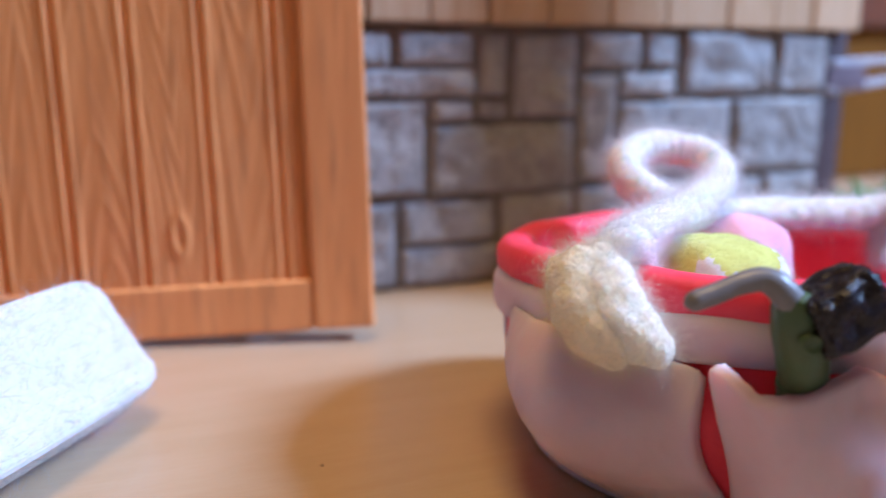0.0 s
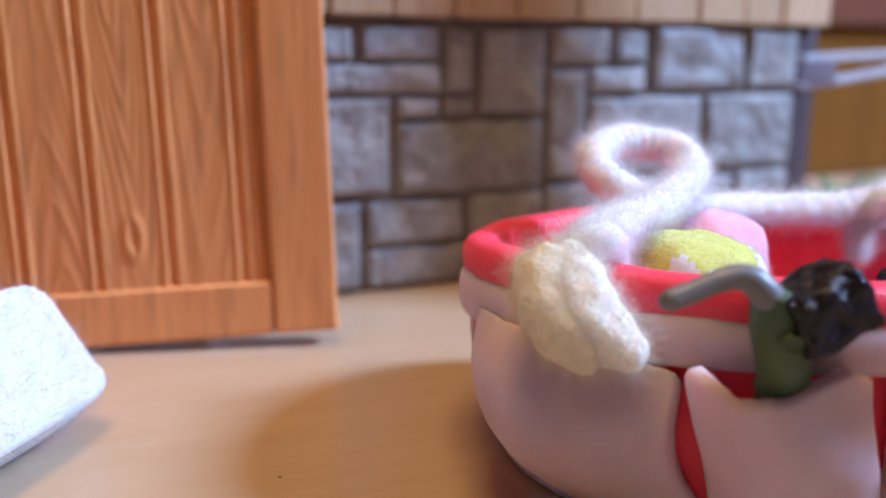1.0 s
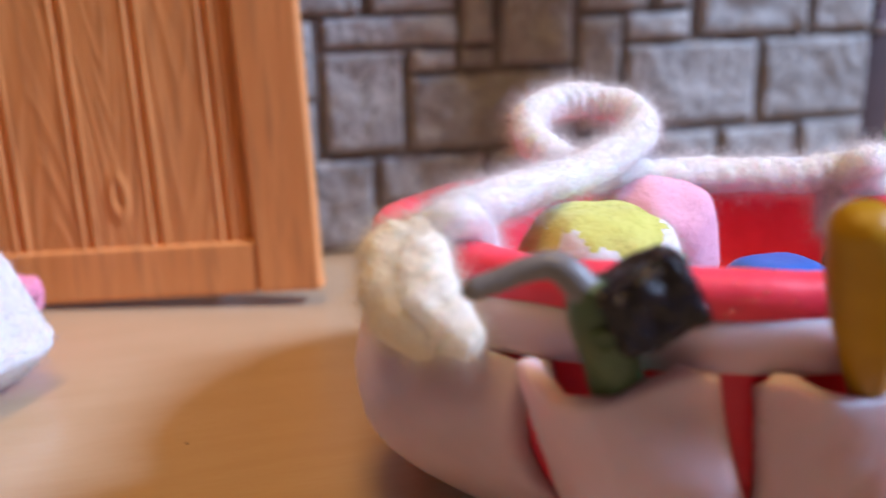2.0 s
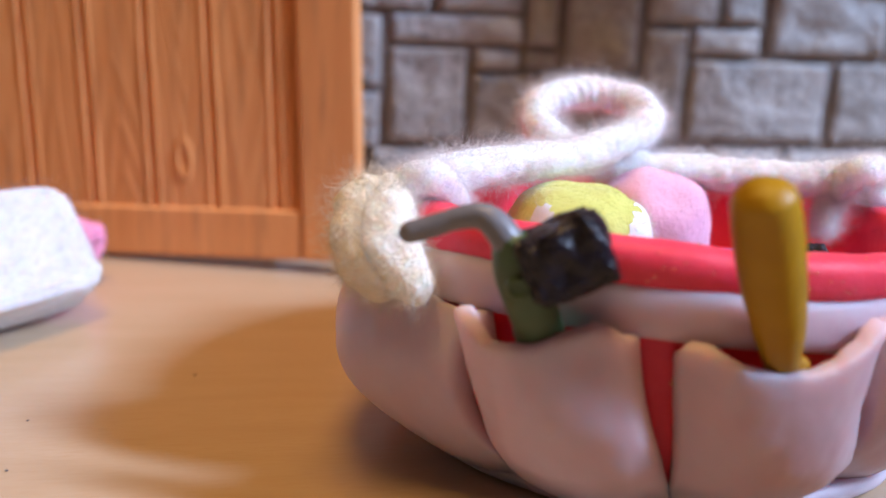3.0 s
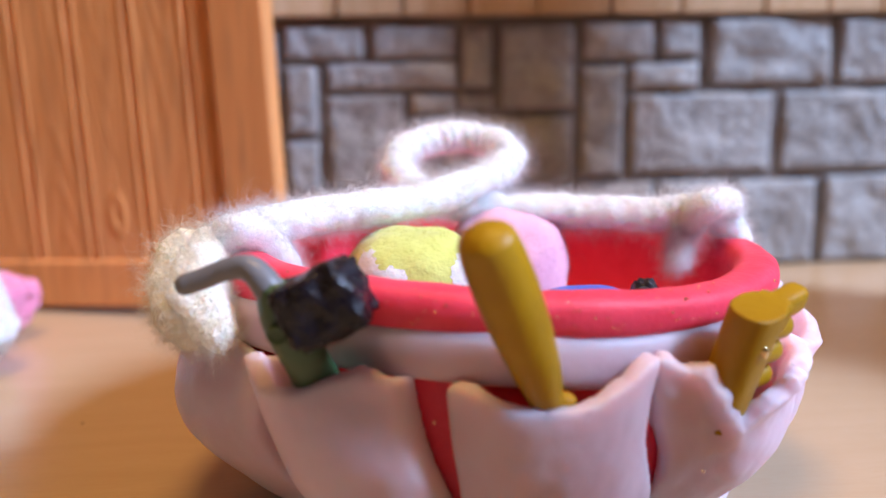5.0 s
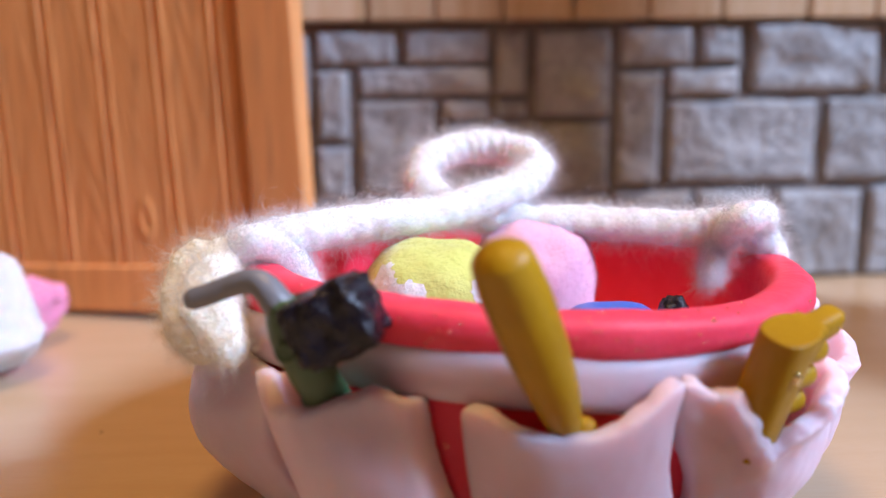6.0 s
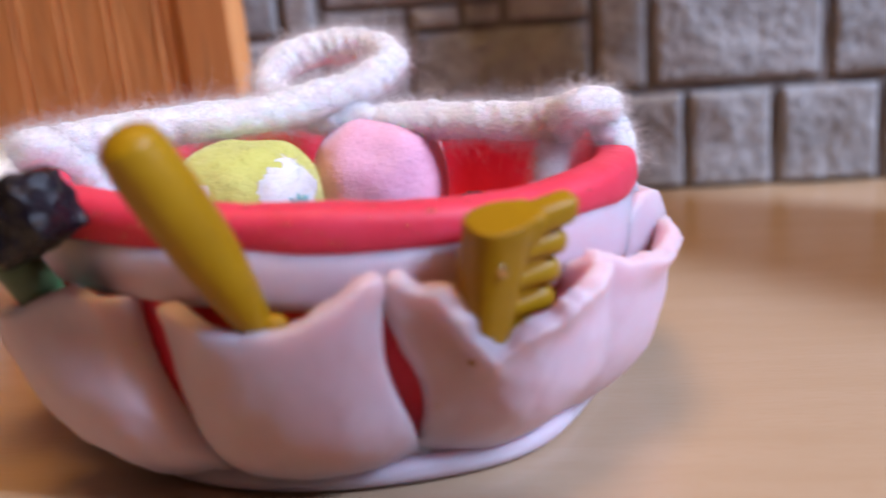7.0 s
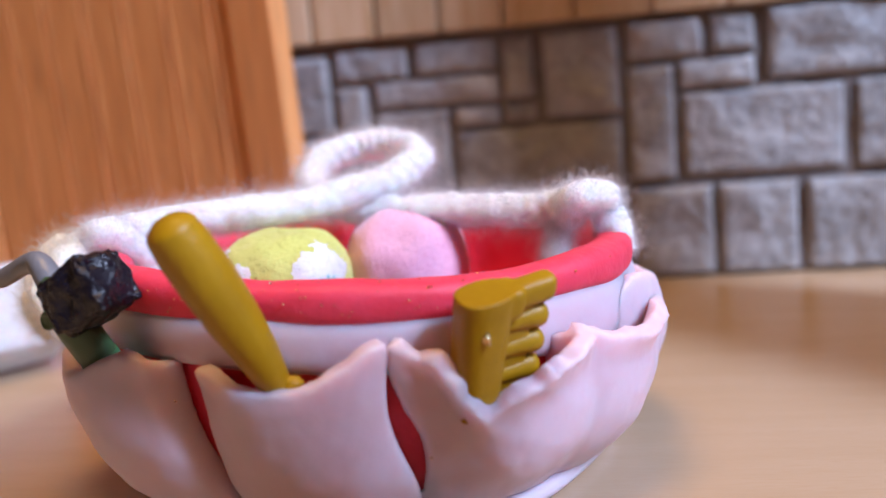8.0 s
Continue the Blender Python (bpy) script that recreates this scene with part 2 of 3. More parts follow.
OLIVE = material("olive_brown_felt", (0.20, 0.16, 0.09), 0.9, (0.26, 0.22, 0.13), 300, 0.5, bump=0.5)
BLUE = material("blue_plastic", (0.05, 0.16, 0.60), 0.35, (0.04, 0.13, 0.52), 300, 0.5, bump=0.05)
YELLOW = material("yellow_plastic", (0.80, 0.52, 0.10), 0.4, (0.74, 0.45, 0.08), 300, 0.5, bump=0.05)
GLITTER = material("gold_glitter", (0.90, 0.66, 0.30), 0.2, (0.95, 0.80, 0.5), 2000, 0.5, metal=1.0)
LILAC = material("lilac_plastic", (0.44, 0.42, 0.46), 0.35, (0.36, 0.34, 0.38), 200, 0.6, spec=0.6)
CABINET = material("orange_cabinet_wood", (0.21, 0.082, 0.006), 0.55, (0.15, 0.055, 0.004), 20, 0.6, (1, 1, 0.1), 0.1, 120, (0.24, 0.098, 0.01), spec=0.15)
RED_WOOD = material("red_brown_wood", (0.17, 0.05, 0.02), 0.45, (0.13, 0.035, 0.015), 25, 0.6, (1, 1, 0.1), 0.1, 120)
LEAF = material("green_plastic_leaf", (0.07, 0.30, 0.035), 0.4, (0.05, 0.22, 0.025), 300, 0.5, bump=0.1)
PLASTER = material("beige_wall_paint", (0.27, 0.175, 0.105), 0.8, (0.24, 0.155, 0.09), 6, 0.5, bump=0.1, bump_scale=60)
TAN = material("tan_wall_paint", (0.16, 0.12, 0.09), 0.8, (0.14, 0.105, 0.08), 6, 0.5, bump=0.1, bump_scale=60)
FLOOR_WOOD = material("room_floor_wood", (0.34, 0.20, 0.11), 0.45, (0.28, 0.15, 0.08), 8, 0.6, (1, 8, 1), 0.1, 60)

# ---- room round the table, closed on all sides ----
def room_wall(name, lo, hi, mat=PLASTER):
    ob = part(name, block(lo, hi, 0), mat, None, smooth=False, kind="structure")
    return ob


room_wall("floor", (-170, -170, -80), (170, 170, -75), FLOOR_WOOD)
room_wall("ceiling", (-170, -170, 170), (170, 170, 175))
room_wall("wall_north", (-170, 165, -75), (170, 170, 170))
room_wall("wall_south", (-170, -170, -75), (170, -165, 170), TAN)
room_wall("wall_west", (-170, -165, -75), (-165, 165, 170))
room_wall("wall_east_low", (165, -165, -75), (170, 165, 20))
room_wall("wall_east_high", (165, -165, 150), (170, 165, 170))
room_wall("wall_east_near", (165, -165, 20), (170, -120, 150))
room_wall("wall_east_far", (165, 10, 20), (170, 165, 150))

table = thing("table", (0, 20, -75), "pale beech-laminate table top with fine grain", "table")
part("tabletop", block((-60, -35, -2.4), (70, 75, 0.0), 0.25, 3), TABLE, table, smooth=False)
for x in (-54, 64):
    for y in (-29, 69):
        part("leg", block((x - 2.5, y - 2.5, -75), (x + 2.5, y + 2.5, -2.4), 0.3), TABLE, table, smooth=False)

# ---- the doll's house: stone base, pale siding above, corner post, open door ----
house = thing("dollhouse", (8, 18, 0), "plastic dollhouse with grey moulded stone base and orange door", "dollhouse")
FACE = 15.84
mortar = part("stone_base", block((-4.5, FACE + 0.09, 0), (18.12, FACE + 4.0, 4.7), 0.05), MORTAR, house, "brown mortar bed of the stone base", smooth=False)


def stone(x0, z0, x1, z1, k):
    nu, nv = max(8, int((x1 - x0) / 0.05)), max(8, int((z1 - z0) / 0.05))
    def fn(u, v):
        x, z = x0 + (x1 - x0) * u, z0 + (z1 - z0) * v
        edge = min(u * (x1 - x0), (1 - u) * (x1 - x0), v * (z1 - z0), (1 - v) * (z1 - z0))
        p = Vector((x, 7.3 * k, z))
        lift = 0.19 * (1 - math.exp(-edge / 0.03)) + (0.11 * noise.noise(p * 1.2) + 0.055 * (0.35 - abs(noise.noise(p * 2.2))) + 0.022 * noise.noise(p * 5) + 0.016 * noise.noise(p * 10)) * min(1, edge / 0.1)
        wob = 0.035 * min(1, 0.25 + edge)
        return (x + wob * noise.noise(p * 1.5 + Vector((9, 0, 0))), FACE + 0.16 - lift, z + wob * noise.noise(p * 1.5 + Vector((0, 9, 0))))
    part("stone", grid(nu, nv, fn), STONE, mortar)


COURSE_TOP = [(5.30, 3.05, 6.47, 4.50), (6.60, 3.97, 7.98, 4.56), (8.14, 3.99, 9.60, 4.56), (9.72, 3.45, 10.27, 4.54), (10.46, 3.06, 11.77, 4.58),
              (11.95, 3.93, 13.22, 4.60), (13.37, 3.96, 14.10, 4.63), (14.29, 3.43, 16.60, 4.66), (16.78, 3.43, 18.10, 4.63)]
COURSE_UPPER = [(7.33, 3.44, 9.63, 3.93), (12.81, 3.38, 14.10, 3.86), (11.92, 1.80, 12.70, 3.81), (6.60, 2.66, 7.16, 3.88), (8.80, 3.01, 9.61, 3.36), (9.72, 3.06, 10.28, 3.36)]
COURSE_MIDDLE = [(7.32, 1.72, 8.66, 3.35), (6.58, 1.60, 7.15, 2.56), (8.79, 1.68, 11.77, 2.93), (12.85, 1.83, 15.54, 3.29), (15.74, 1.82, 18.10, 3.31), (5.30, 1.60, 6.46, 2.93)]
COURSE_LOW = [(5.30, 0.05, 6.90, 1.50), (7.02, 0.06, 8.09, 1.60), (8.22, 0.81, 10.10, 1.58), (8.22, 0.05, 10.17, 0.74), (10.27, 0.04, 11.78, 1.60),
              (11.90, 0.04, 13.30, 1.66), (13.42, 0.04, 14.75, 1.66), (14.90, 0.04, 16.48, 1.66), (16.65, 0.04, 18.08, 1.70)]
for course in (COURSE_TOP, COURSE_UPPER, COURSE_MIDDLE, COURSE_LOW):
    for k, (x0, z0, x1, z1) in enumerate(course):
        stone(x0 - 0.02, z0 - 0.015, x1 + 0.02, z1 + 0.02, k + 3 * len(course))

siding = part("siding", block((-4.5, FACE + 0.1, 4.74), (18.85, FACE + 3.5, 9.0), 0.03), SIDING, house, "pale wooden siding above the stone", smooth=False)
JOINTS = [-4.5, -2.9, -1.4, 0.0, 1.3, 2.6, 3.9, 5.1, 6.3, 7.5, 8.66, 9.82, 11.05, 12.39, 13.67, 15.22, 16.42, 17.47, 18.84]
for k, (a, b) in enumerate(zip(JOINTS, JOINTS[1:])):
    part("plank", block((a + 0.03, FACE - 0.14 - 0.03 * (k % 2), 4.72), (b - 0.03, FACE + 0.12, 8.95), 0.05), SIDING, siding, smooth=False)
part("corner_post", block((18.2, FACE + 0.22, 0), (18.95, FACE + 1.2, 4.72), 0.08), POST, house, "purple-grey corner post")


# door leaf, hinged far from the free edge and swung out over the table
LEAF_AT = Matrix.Translation((6.65, 13.26, 0.0)) @ Matrix.Rotation(radians(162.0), 4, "Z")
DROP = Matrix.Rotation(radians(2.2), 4, "Y")
LEAF_AT = LEAF_AT @ DROP
WIDE, HIGH, LOW = 8.3, 8.9, 0.24
door = part("door", block((0.02, -0.02, LOW + 0.03), (WIDE - 0.02, -0.26, HIGH), 0.04, m=LEAF_AT), DOOR_WOOD, house, "orange-brown panelled door standing open", smooth=False)
part("stile", block((0, -0.30, LOW), (0.90, 0.14, HIGH), 0.07, 3, m=LEAF_AT), DOOR_WOOD, door, smooth=False)
part("stile", block((WIDE - 0.90, -0.30, LOW), (WIDE, 0.14, HIGH), 0.07, 3, m=LEAF_AT), DOOR_WOOD, door, smooth=False)
part("rail", block((0.905, -0.30, LOW), (WIDE - 0.905, 0.125, LOW + 0.78), 0.07, 3, m=LEAF_AT), DOOR_WOOD, door, smooth=False)


def door_plank(a, b, seed, up=1.0, knot=None):
    """A board with sloped sides, beaded edges and raised cathedral grain; up: which way the arches point."""
    def fn(u, v):
        x, z = a + (b - a) * u, LOW + 0.70 + (HIGH - LOW - 0.7) * v
        side = min(u, 1 - u) * (b - a)
        y = 0.030 + 0.045 * (1 - math.exp(-(side / 0.05) ** 2)) + 0.02 * math.exp(-((side - 0.085) / 0.03) ** 2)
        c = (u - 0.5 - 0.10 * math.sin(z * 0.7 + seed)) * (b - a)
        wave = 0.35 * noise.noise(Vector((x * 2.0, seed, z * 0.45)))
        arch = z + up * 11.0 * abs(c) ** 1.6 * (1.2 + 0.5 * math.sin(seed * 2.1)) + wave
        ring = math.sin(5.2 * arch + 3.0 * math.sin(arch * 0.9 + seed))
        y += (0.0058 * max(0.0, ring) ** 4 - 0.003 * max(0.0, -ring) ** 3) * min(1, side / 0.1)
        if knot:
            d = math.hypot((x - knot[0]) / 0.10, (z - knot[1]) / 0.26)
            y += 0.022 * math.exp(-((d - 1) / 0.4) ** 2) - 0.012 * math.exp(-d * d * 3)
        return LEAF_AT @ Vector((x, y, z))
    return grid(56, 240, fn)


PLANKS = ((0.96, 1.26, 1.0, None), (1.26, 2.24, -1.0, None), (2.24, 3.22, -1.0, (2.72, 1.75)), (3.22, 4.19, 1.0, None), (4.19, 5.16, 1.0, None), (5.16, 6.13, -1.0, None), (6.13, 7.34, 1.0, None))
for k, (a, b, up, knot) in enumerate(PLANKS):
    part("plank", door_plank(a, b, k * 1.7, up, knot), DOOR_WOOD, door)

# unseen upright board, added only to cast its shade on the house
board = thing("board", (20.5, 9.85, 0), "unseen upright brown board added to cast shade", "board")
part("panel", block((20.2, 8.75, 0), (20.8, 11.0, 17), 0.08), RED_WOOD, board, smooth=False)

# unseen blocker, added to dim the bag's lower front and the table there
shade_screen = thing("board", (18.8, -0.6, 0), "unseen upright brown board added to cast shade", "board")
part("panel", block((18.5, -2.2, 0), (19.1, 1.0, 10.2), 0.08), RED_WOOD, shade_screen, smooth=False)

# unseen low panel, added to darken the table between bag and house
low_shade_board = thing("board", (20.2, 7.35, 0), "unseen low brown board added to shade the table", "board")
part("panel", block((-3.9, -0.2, 0), (4.6, 0.2, 7.6), 0.06, m=Matrix.Translation((20.2, 7.4, 0)) @ Matrix.Rotation(math.atan2(-2.56, 2.32), 4, "Z")), RED_WOOD, low_shade_board, smooth=False)

# ---- clay bag: red bowl, rolled rim, pale pink band and pockets, woollen handle ----
BX, BY = 9.0, 8.0
bag = thing("clay_bag", (BX, BY, 0), "red and pale pink modelling-clay bag with pockets and white wool handle", "bag")


def polar(deg, r, z):
    a = radians(deg)
    return Vector((BX + r * math.cos(a), BY + r * math.sin(a), z))


def body_r(z):
    return 2.36 + 0.36 * math.sin(min(1.0, max(0.0, z) / 1.5) * math.pi / 2)


def lathe(profile, n=72, wob=0.03, seed=0):
    steps = spline([(r, 0, z) for r, z in profile], 4)
    def fn(u, v):
        p = steps[min(int(round(v * (len(steps) - 1))), len(steps) - 1)]
        a = 2 * math.pi * u
        k = 1 + wob * noise.noise(Vector((math.cos(a) * 1.6, math.sin(a) * 1.6, p.z * 0.8 + seed)))
        return (BX + p.x * k * math.cos(a), BY + p.x * k * math.sin(a), p.z)
    return grid(n, len(steps), fn, close_u=True)


part("bowl", lathe([(0.02, 0.10), (2.0, 0.10), (2.36, 0.16), (2.58, 0.6), (2.70, 1.2), (2.68, 2.03), (2.58, 2.10), (2.46, 2.03), (2.42, 1.4), (2.2, 1.02), (1.2, 0.96), (0.02, 0.95)], wob=0.02), RED, bag, "red clay bowl and lining")
RIM_HEIGHT = ((0, 30, 60, 80, 106, 135, 160, 185, 215, 245, 265, 285, 300, 320, 345, 360), (2.05, 2.04, 2.0, 2.0, 1.98, 2.0, 2.12, 2.2, 2.25, 2.29, 2.22, 2.155, 2.12, 2.09, 2.06, 2.05))
RIM_HALF = ((0, 215, 245, 268, 285, 305, 330, 360), (0.20, 0.20, 0.20, 0.175, 0.16, 0.16, 0.18, 0.20))


def rim_z(deg):
    return float(np.mean(np.interp([(deg + d) % 360 for d in (-12, -6, 0, 6, 12)], *RIM_HEIGHT)))


rim_line = [polar(4 * k, 2.64 - 0.06 * math.exp(-((4 * k - 185) / 30) ** 2) + 0.04 * noise.noise(polar(4 * k, 1.3, 0) + Vector((0, 0, 3))), rim_z(4 * k) + 0.02 * noise.noise(polar(4 * k, 1.6, 5))) for k in range(90)]


def ring_tube(line, radius, ring=16, half=lambda deg: 1.0, square=1.0):
    """A closed ring along a line; square below 1 flattens its faces."""
    n = len(line)
    def fn(u, v):
        i = int(round(u * n)) % n
        p = line[i]
        out = Vector((p.x - BX, p.y - BY, 0)).normalized()
        a = 2 * math.pi * v
        across = math.copysign(abs(math.cos(a)) ** square, math.cos(a))
        rise = math.copysign(abs(math.sin(a)) ** square, math.sin(a))
        return p + (out * across + Vector((0, 0, half(360 * u))) * rise) * radius(u, a)
    return grid(n, ring, fn, True, True)


part("rim", ring_tube(rim_line, lambda u, a: 0.205 + 0.025 * noise.noise(Vector((math.cos(6.283 * u) * 3, math.sin(6.283 * u) * 3, 1))) + 0.018 * noise.noise(Vector((math.cos(6.283 * u) * 7, math.sin(6.283 * u) * 7, a * 0.4))),
     28, lambda deg: (float(np.interp(deg, *RIM_HALF)) + 0.04 * noise.noise(polar(deg, 1.7, 21) * 1.3)) / 0.205, 0.72), RED, bag, "thick rolled red clay rim")
band_line = [polar(4 * k, 2.665 + 0.03 * noise.noise(polar(4 * k, 1.8, 9)), rim_z(4 * k) - 0.345 - 0.08 * max(0.0, 1 - abs(4 * k - 330) / 28) + 0.04 * noise.noise(polar(4 * k, 1.9, 12))) for k in range(90)]
part("band", ring_tube(band_line, lambda u, a: 0.19, 28, lambda deg: 1.27 + 0.42 * max(0.0, 1 - abs(deg - 330) / 28) + 0.16 * noise.noise(polar(deg, 1.5, 31) * 1.4), 0.66), PINK, bag, "pale pink clay band under the rim")


def base_plate(u, v):
    ang = 360 * u
    a = 2 * math.pi * v
    flare = 0.12 * math.exp(-((ang - 312) / 16) ** 2) - 0.34 * math.exp(-((ang - 190) / 34) ** 2) + 0.03 * noise.noise(polar(ang, 1.4, 2))
    thick = 0.12 * (1 + 0.25 * noise.noise(polar(ang, 2.2, 6)))
    return polar(ang, 2.35 + flare + 0.17 * math.cos(a), thick + thick * math.sin(a))


part("base", ring_tube([polar(4 * k, 2.3, 0.11) for k in range(90)], lambda u, a: 0.1), PINK, bag, "pale pink clay base")
part("base", grid(120, 12, base_plate, True, True), PINK, bag, "flattened pale pink clay edge of the base")


LEVELS = (0.0, 0.25, 0.5, 0.75, 1.0)


def eased(x, xs, ys, reach):
    """Values along a broken line with its corners rounded off."""
    return float(np.mean(np.interp([x - reach, x - reach / 2, x, x + reach / 2, x + reach], xs, ys)))



def pocket(left, right, tops, off, low=0.08, bulge=0.1, lip=None, tuck=0.36, seed=0.0, closed=0.0, walls=(1.2, 1.2), rag=0.0, heel=0.75, label="", pressed=None, linked=True):
    """A petal of clay that stands off the bowl. left, right: bearings of its sides from foot to top;
    tops: bearing and height along its upper edge; pressed: a neighbour that it is fused with; off: standoff at left, middle, right; lip: outward curl along the top."""
    def fn(w, v):
        u = min(1.0, max(0.0, (w - 0.1) / 0.8))
        side = max(0.0, (0.1 - w) / 0.1, (w - 0.9) / 0.1)
        lo_a, hi_a = eased(v, LEVELS, left, 0.12), eased(v, LEVELS, right, 0.12)
        s = 2 * u - 1
        ang = lo_a + (hi_a - lo_a) * u
        at_top = left[-1] + (right[-1] - left[-1]) * u
        top = eased(at_top, *tops, 1.1)
        bottom = low + 0.08 * s ** 4
        z = bottom + (top - bottom) * v
        p = Vector((ang * 0.06 + seed, 2.0, z))
        out = (off[0] * (1 - u) * (1 - 2 * u) + 4 * off[1] * u * (1 - u) + off[2] * u * (2 * u - 1)) * (0.72 + 0.28 * v) + bulge * (1 - s * s) * math.sin(math.pi * (0.2 + 0.6 * v))
        out += 0.07 * noise.noise(p * 1.2) + 0.02 * noise.noise(p * 3.1) + 0.012 * noise.noise(p * 8)
        out *= 1 - closed * max(0.0, (v - 0.45) / 0.55) ** 2
        foot = max(0.0, 1 - (z - 0.02) / heel)
        out -= tuck * foot ** 2
        out += rag * noise.noise(p * 13) * v ** 4
        curl = max(0.0, (v - 0.80) / 0.20) * (float(np.interp(u, *lip)) if lip else 0.03)
        z += 0.05 * noise.noise(p * 2.6) * v + (0.018 + rag) * noise.noise(p * 11) * v * v - 0.35 * curl * max(0.0, (v - 0.86) / 0.14)
        away = out + curl - 0.05 + 0.05 * v
        if side:
            ang += math.sin(side * math.pi / 2) * (walls[1] if w > 0.5 else -walls[0])
            away += (0.02 - away) * (1 - math.cos(side * math.pi / 2))
            z -= 0.12 * side * v
        return polar(ang, body_r(z) + away, z)
    bm = grid(71, 34, fn)
    bm.normal_update()
    if sum(f.normal.dot(f.calc_center_median() - Vector((BX, BY, 1.0))) for f in bm.faces) < 0:
        bmesh.ops.reverse_faces(bm, faces=bm.faces)
    if not linked:
        return bm
    if pressed:
        me = bpy.data.meshes.new("piece")
        pressed.to_mesh(me)
        pressed.free()
        bm.from_mesh(me)
        bpy.data.meshes.remove(me)
    ob = part("pocket", bm, PINK, bag, label, thick=0.17)
    m = ob.modifiers.new("merge", "REMESH")
    m.mode, m.voxel_size, m.use_smooth_shade = "VOXEL", 0.0003, True
    m = ob.modifiers.new("soften", "SMOOTH")
    m.factor, m.iterations = 0.5, 9
    return ob


pocket((160, 160, 158, 156, 155), (228, 222, 218, 218, 219), ((150, 185, 205, 219), (1.80, 1.84, 1.84, 1.72)), (-0.50, 0.54, 0.40), low=0.05, bulge=0.08, tuck=0.46, heel=0.8, seed=1.0, closed=0.72)
pocket((226, 226, 224.5, 222.5, 221.0), (254.6, 251.6, 248.6, 246.2, 245.2), ((221, 223.5, 228, 234, 239.5, 243, 245.2), (1.87, 1.74, 1.63, 1.66, 1.83, 1.91, 1.88)), (0.44, 0.54, 0.46), low=0.12, bulge=0.12, seed=2.0, walls=(0.8, 3.4))
pocket((256.8, 257.0, 256.2, 255.2, 254.8), (292.4, 290.4, 286.6, 285.8, 287.4), ((254.4, 257, 261, 266, 273.5, 280, 286.4), (1.76, 1.78, 1.70, 1.60, 1.62, 1.76, 1.91)), (0.26, 0.40, 0.28), low=0.12, bulge=0.12, seed=3.0, walls=(0.8, 0.3))
TORN = ((286.6, 289.5, 293.0, 295.5, 298.0, 301.0, 302.0, 306.0, 310.0, 314.0, 320.0), (1.82, 1.81, 1.75, 1.52, 1.30, 1.18, 1.38, 1.46, 1.52, 1.63, 1.70))
CURLED = ((0, 0.12, 0.24, 0.38, 0.44, 0.47, 0.60, 0.85, 1.0), (0.0, 0.05, 0.14, 0.10, 0.03, 0.10, 0.12, 0.14, 0.06))
torn = pocket((289.6, 292.9, 292.4, 288.6, 286.4), (323, 324, 323.5, 322, 321), TORN, (0.24, 0.44, 0.46), lip=CURLED, low=0.12, walls=(0.3, 0.3), rag=0.045, bulge=0.10, seed=4.0, linked=False)
FOLDED = ((318.6, 324, 329, 334, 338, 342, 346, 352), (1.78, 1.68, 1.60, 1.54, 1.54, 1.58, 1.62, 1.64))
pocket((321, 319.5, 319, 318.6, 318.6), (354, 354, 354, 354, 354), FOLDED, (0.45, 0.48, 0.40), lip=((0, 0.25, 0.45, 0.7, 0.85, 1), (0.08, 0.10, 0.16, 0.18, 0.12, 0.06)), low=0.12, tuck=0.40, seed=5.0, closed=0.2, pressed=torn, label="pale pink pocket with a torn, curled edge and a gaping fold")
pocket((346, 345, 343, 341, 339), (392, 394, 394, 394, 392), ((339, 344, 350, 370, 392), (1.70, 1.90, 1.90, 1.70, 1.60)), (0.16, 0.42, 0.32), low=0.05, tuck=0.40, seed=6.0, closed=0.35)
rng = random.Random(5)
bm = bmesh.new()
for _ in range(80):
    ang = rng.choice((rng.gauss(285, 14), rng.uniform(215, 340)))
    a = rng.uniform(-0.5, 1.4)
    k = int(ang / 4) % 90
    c = rim_line[k]
    out = Vector((math.cos(radians(ang)), math.sin(radians(ang)), 0))
    q = polar(ang, (c - Vector((BX, BY, c.z))).length, c.z) + (out * math.cos(a) + Vector((0, 0, float(np.interp(ang, *RIM_HALF)) / 0.205)) * math.sin(a)) * 0.225
    bmesh.ops.create_icosphere(bm, subdivisions=1, radius=rng.uniform(0.005, 0.012), matrix=Matrix.Translation(q))
for q in ((9.60, 4.92, 1.72), (9.25, 4.95, 1.62), (8.1, 5.0, 1.5), (10.2, 4.95, 1.0)):
    bmesh.ops.create_icosphere(bm, subdivisions=1, radius=0.012, matrix=Matrix.Translation(q))
part("glitter", bm, GLITTER, bag, "fine gold glitter on the rim", kind="stuff")


def yarn_tube(points, thick, steps=40, twist=36.0):
    line = spline(points, steps)
    length = sum((b - a).length for a, b in zip(line, line[1:]))
    def radius(k, a):
        ply = abs(math.sin(a + 0.5 * twist * k * length + 1.2 * noise.noise(Vector((k * length * 1.7, 4.0, 2.0)))))
        return thick * (0.95 + 0.07 * ply + 0.19 * noise.noise(Vector((k * length * 2.6, math.cos(a), math.sin(a)))) + 0.12 * noise.noise(Vector((k * length * 9, math.cos(a) * 3, math.sin(a) * 3)))) * (0.75 if k in (0.0, 1.0) else 1.0)
    return tube(line, radius, 18)


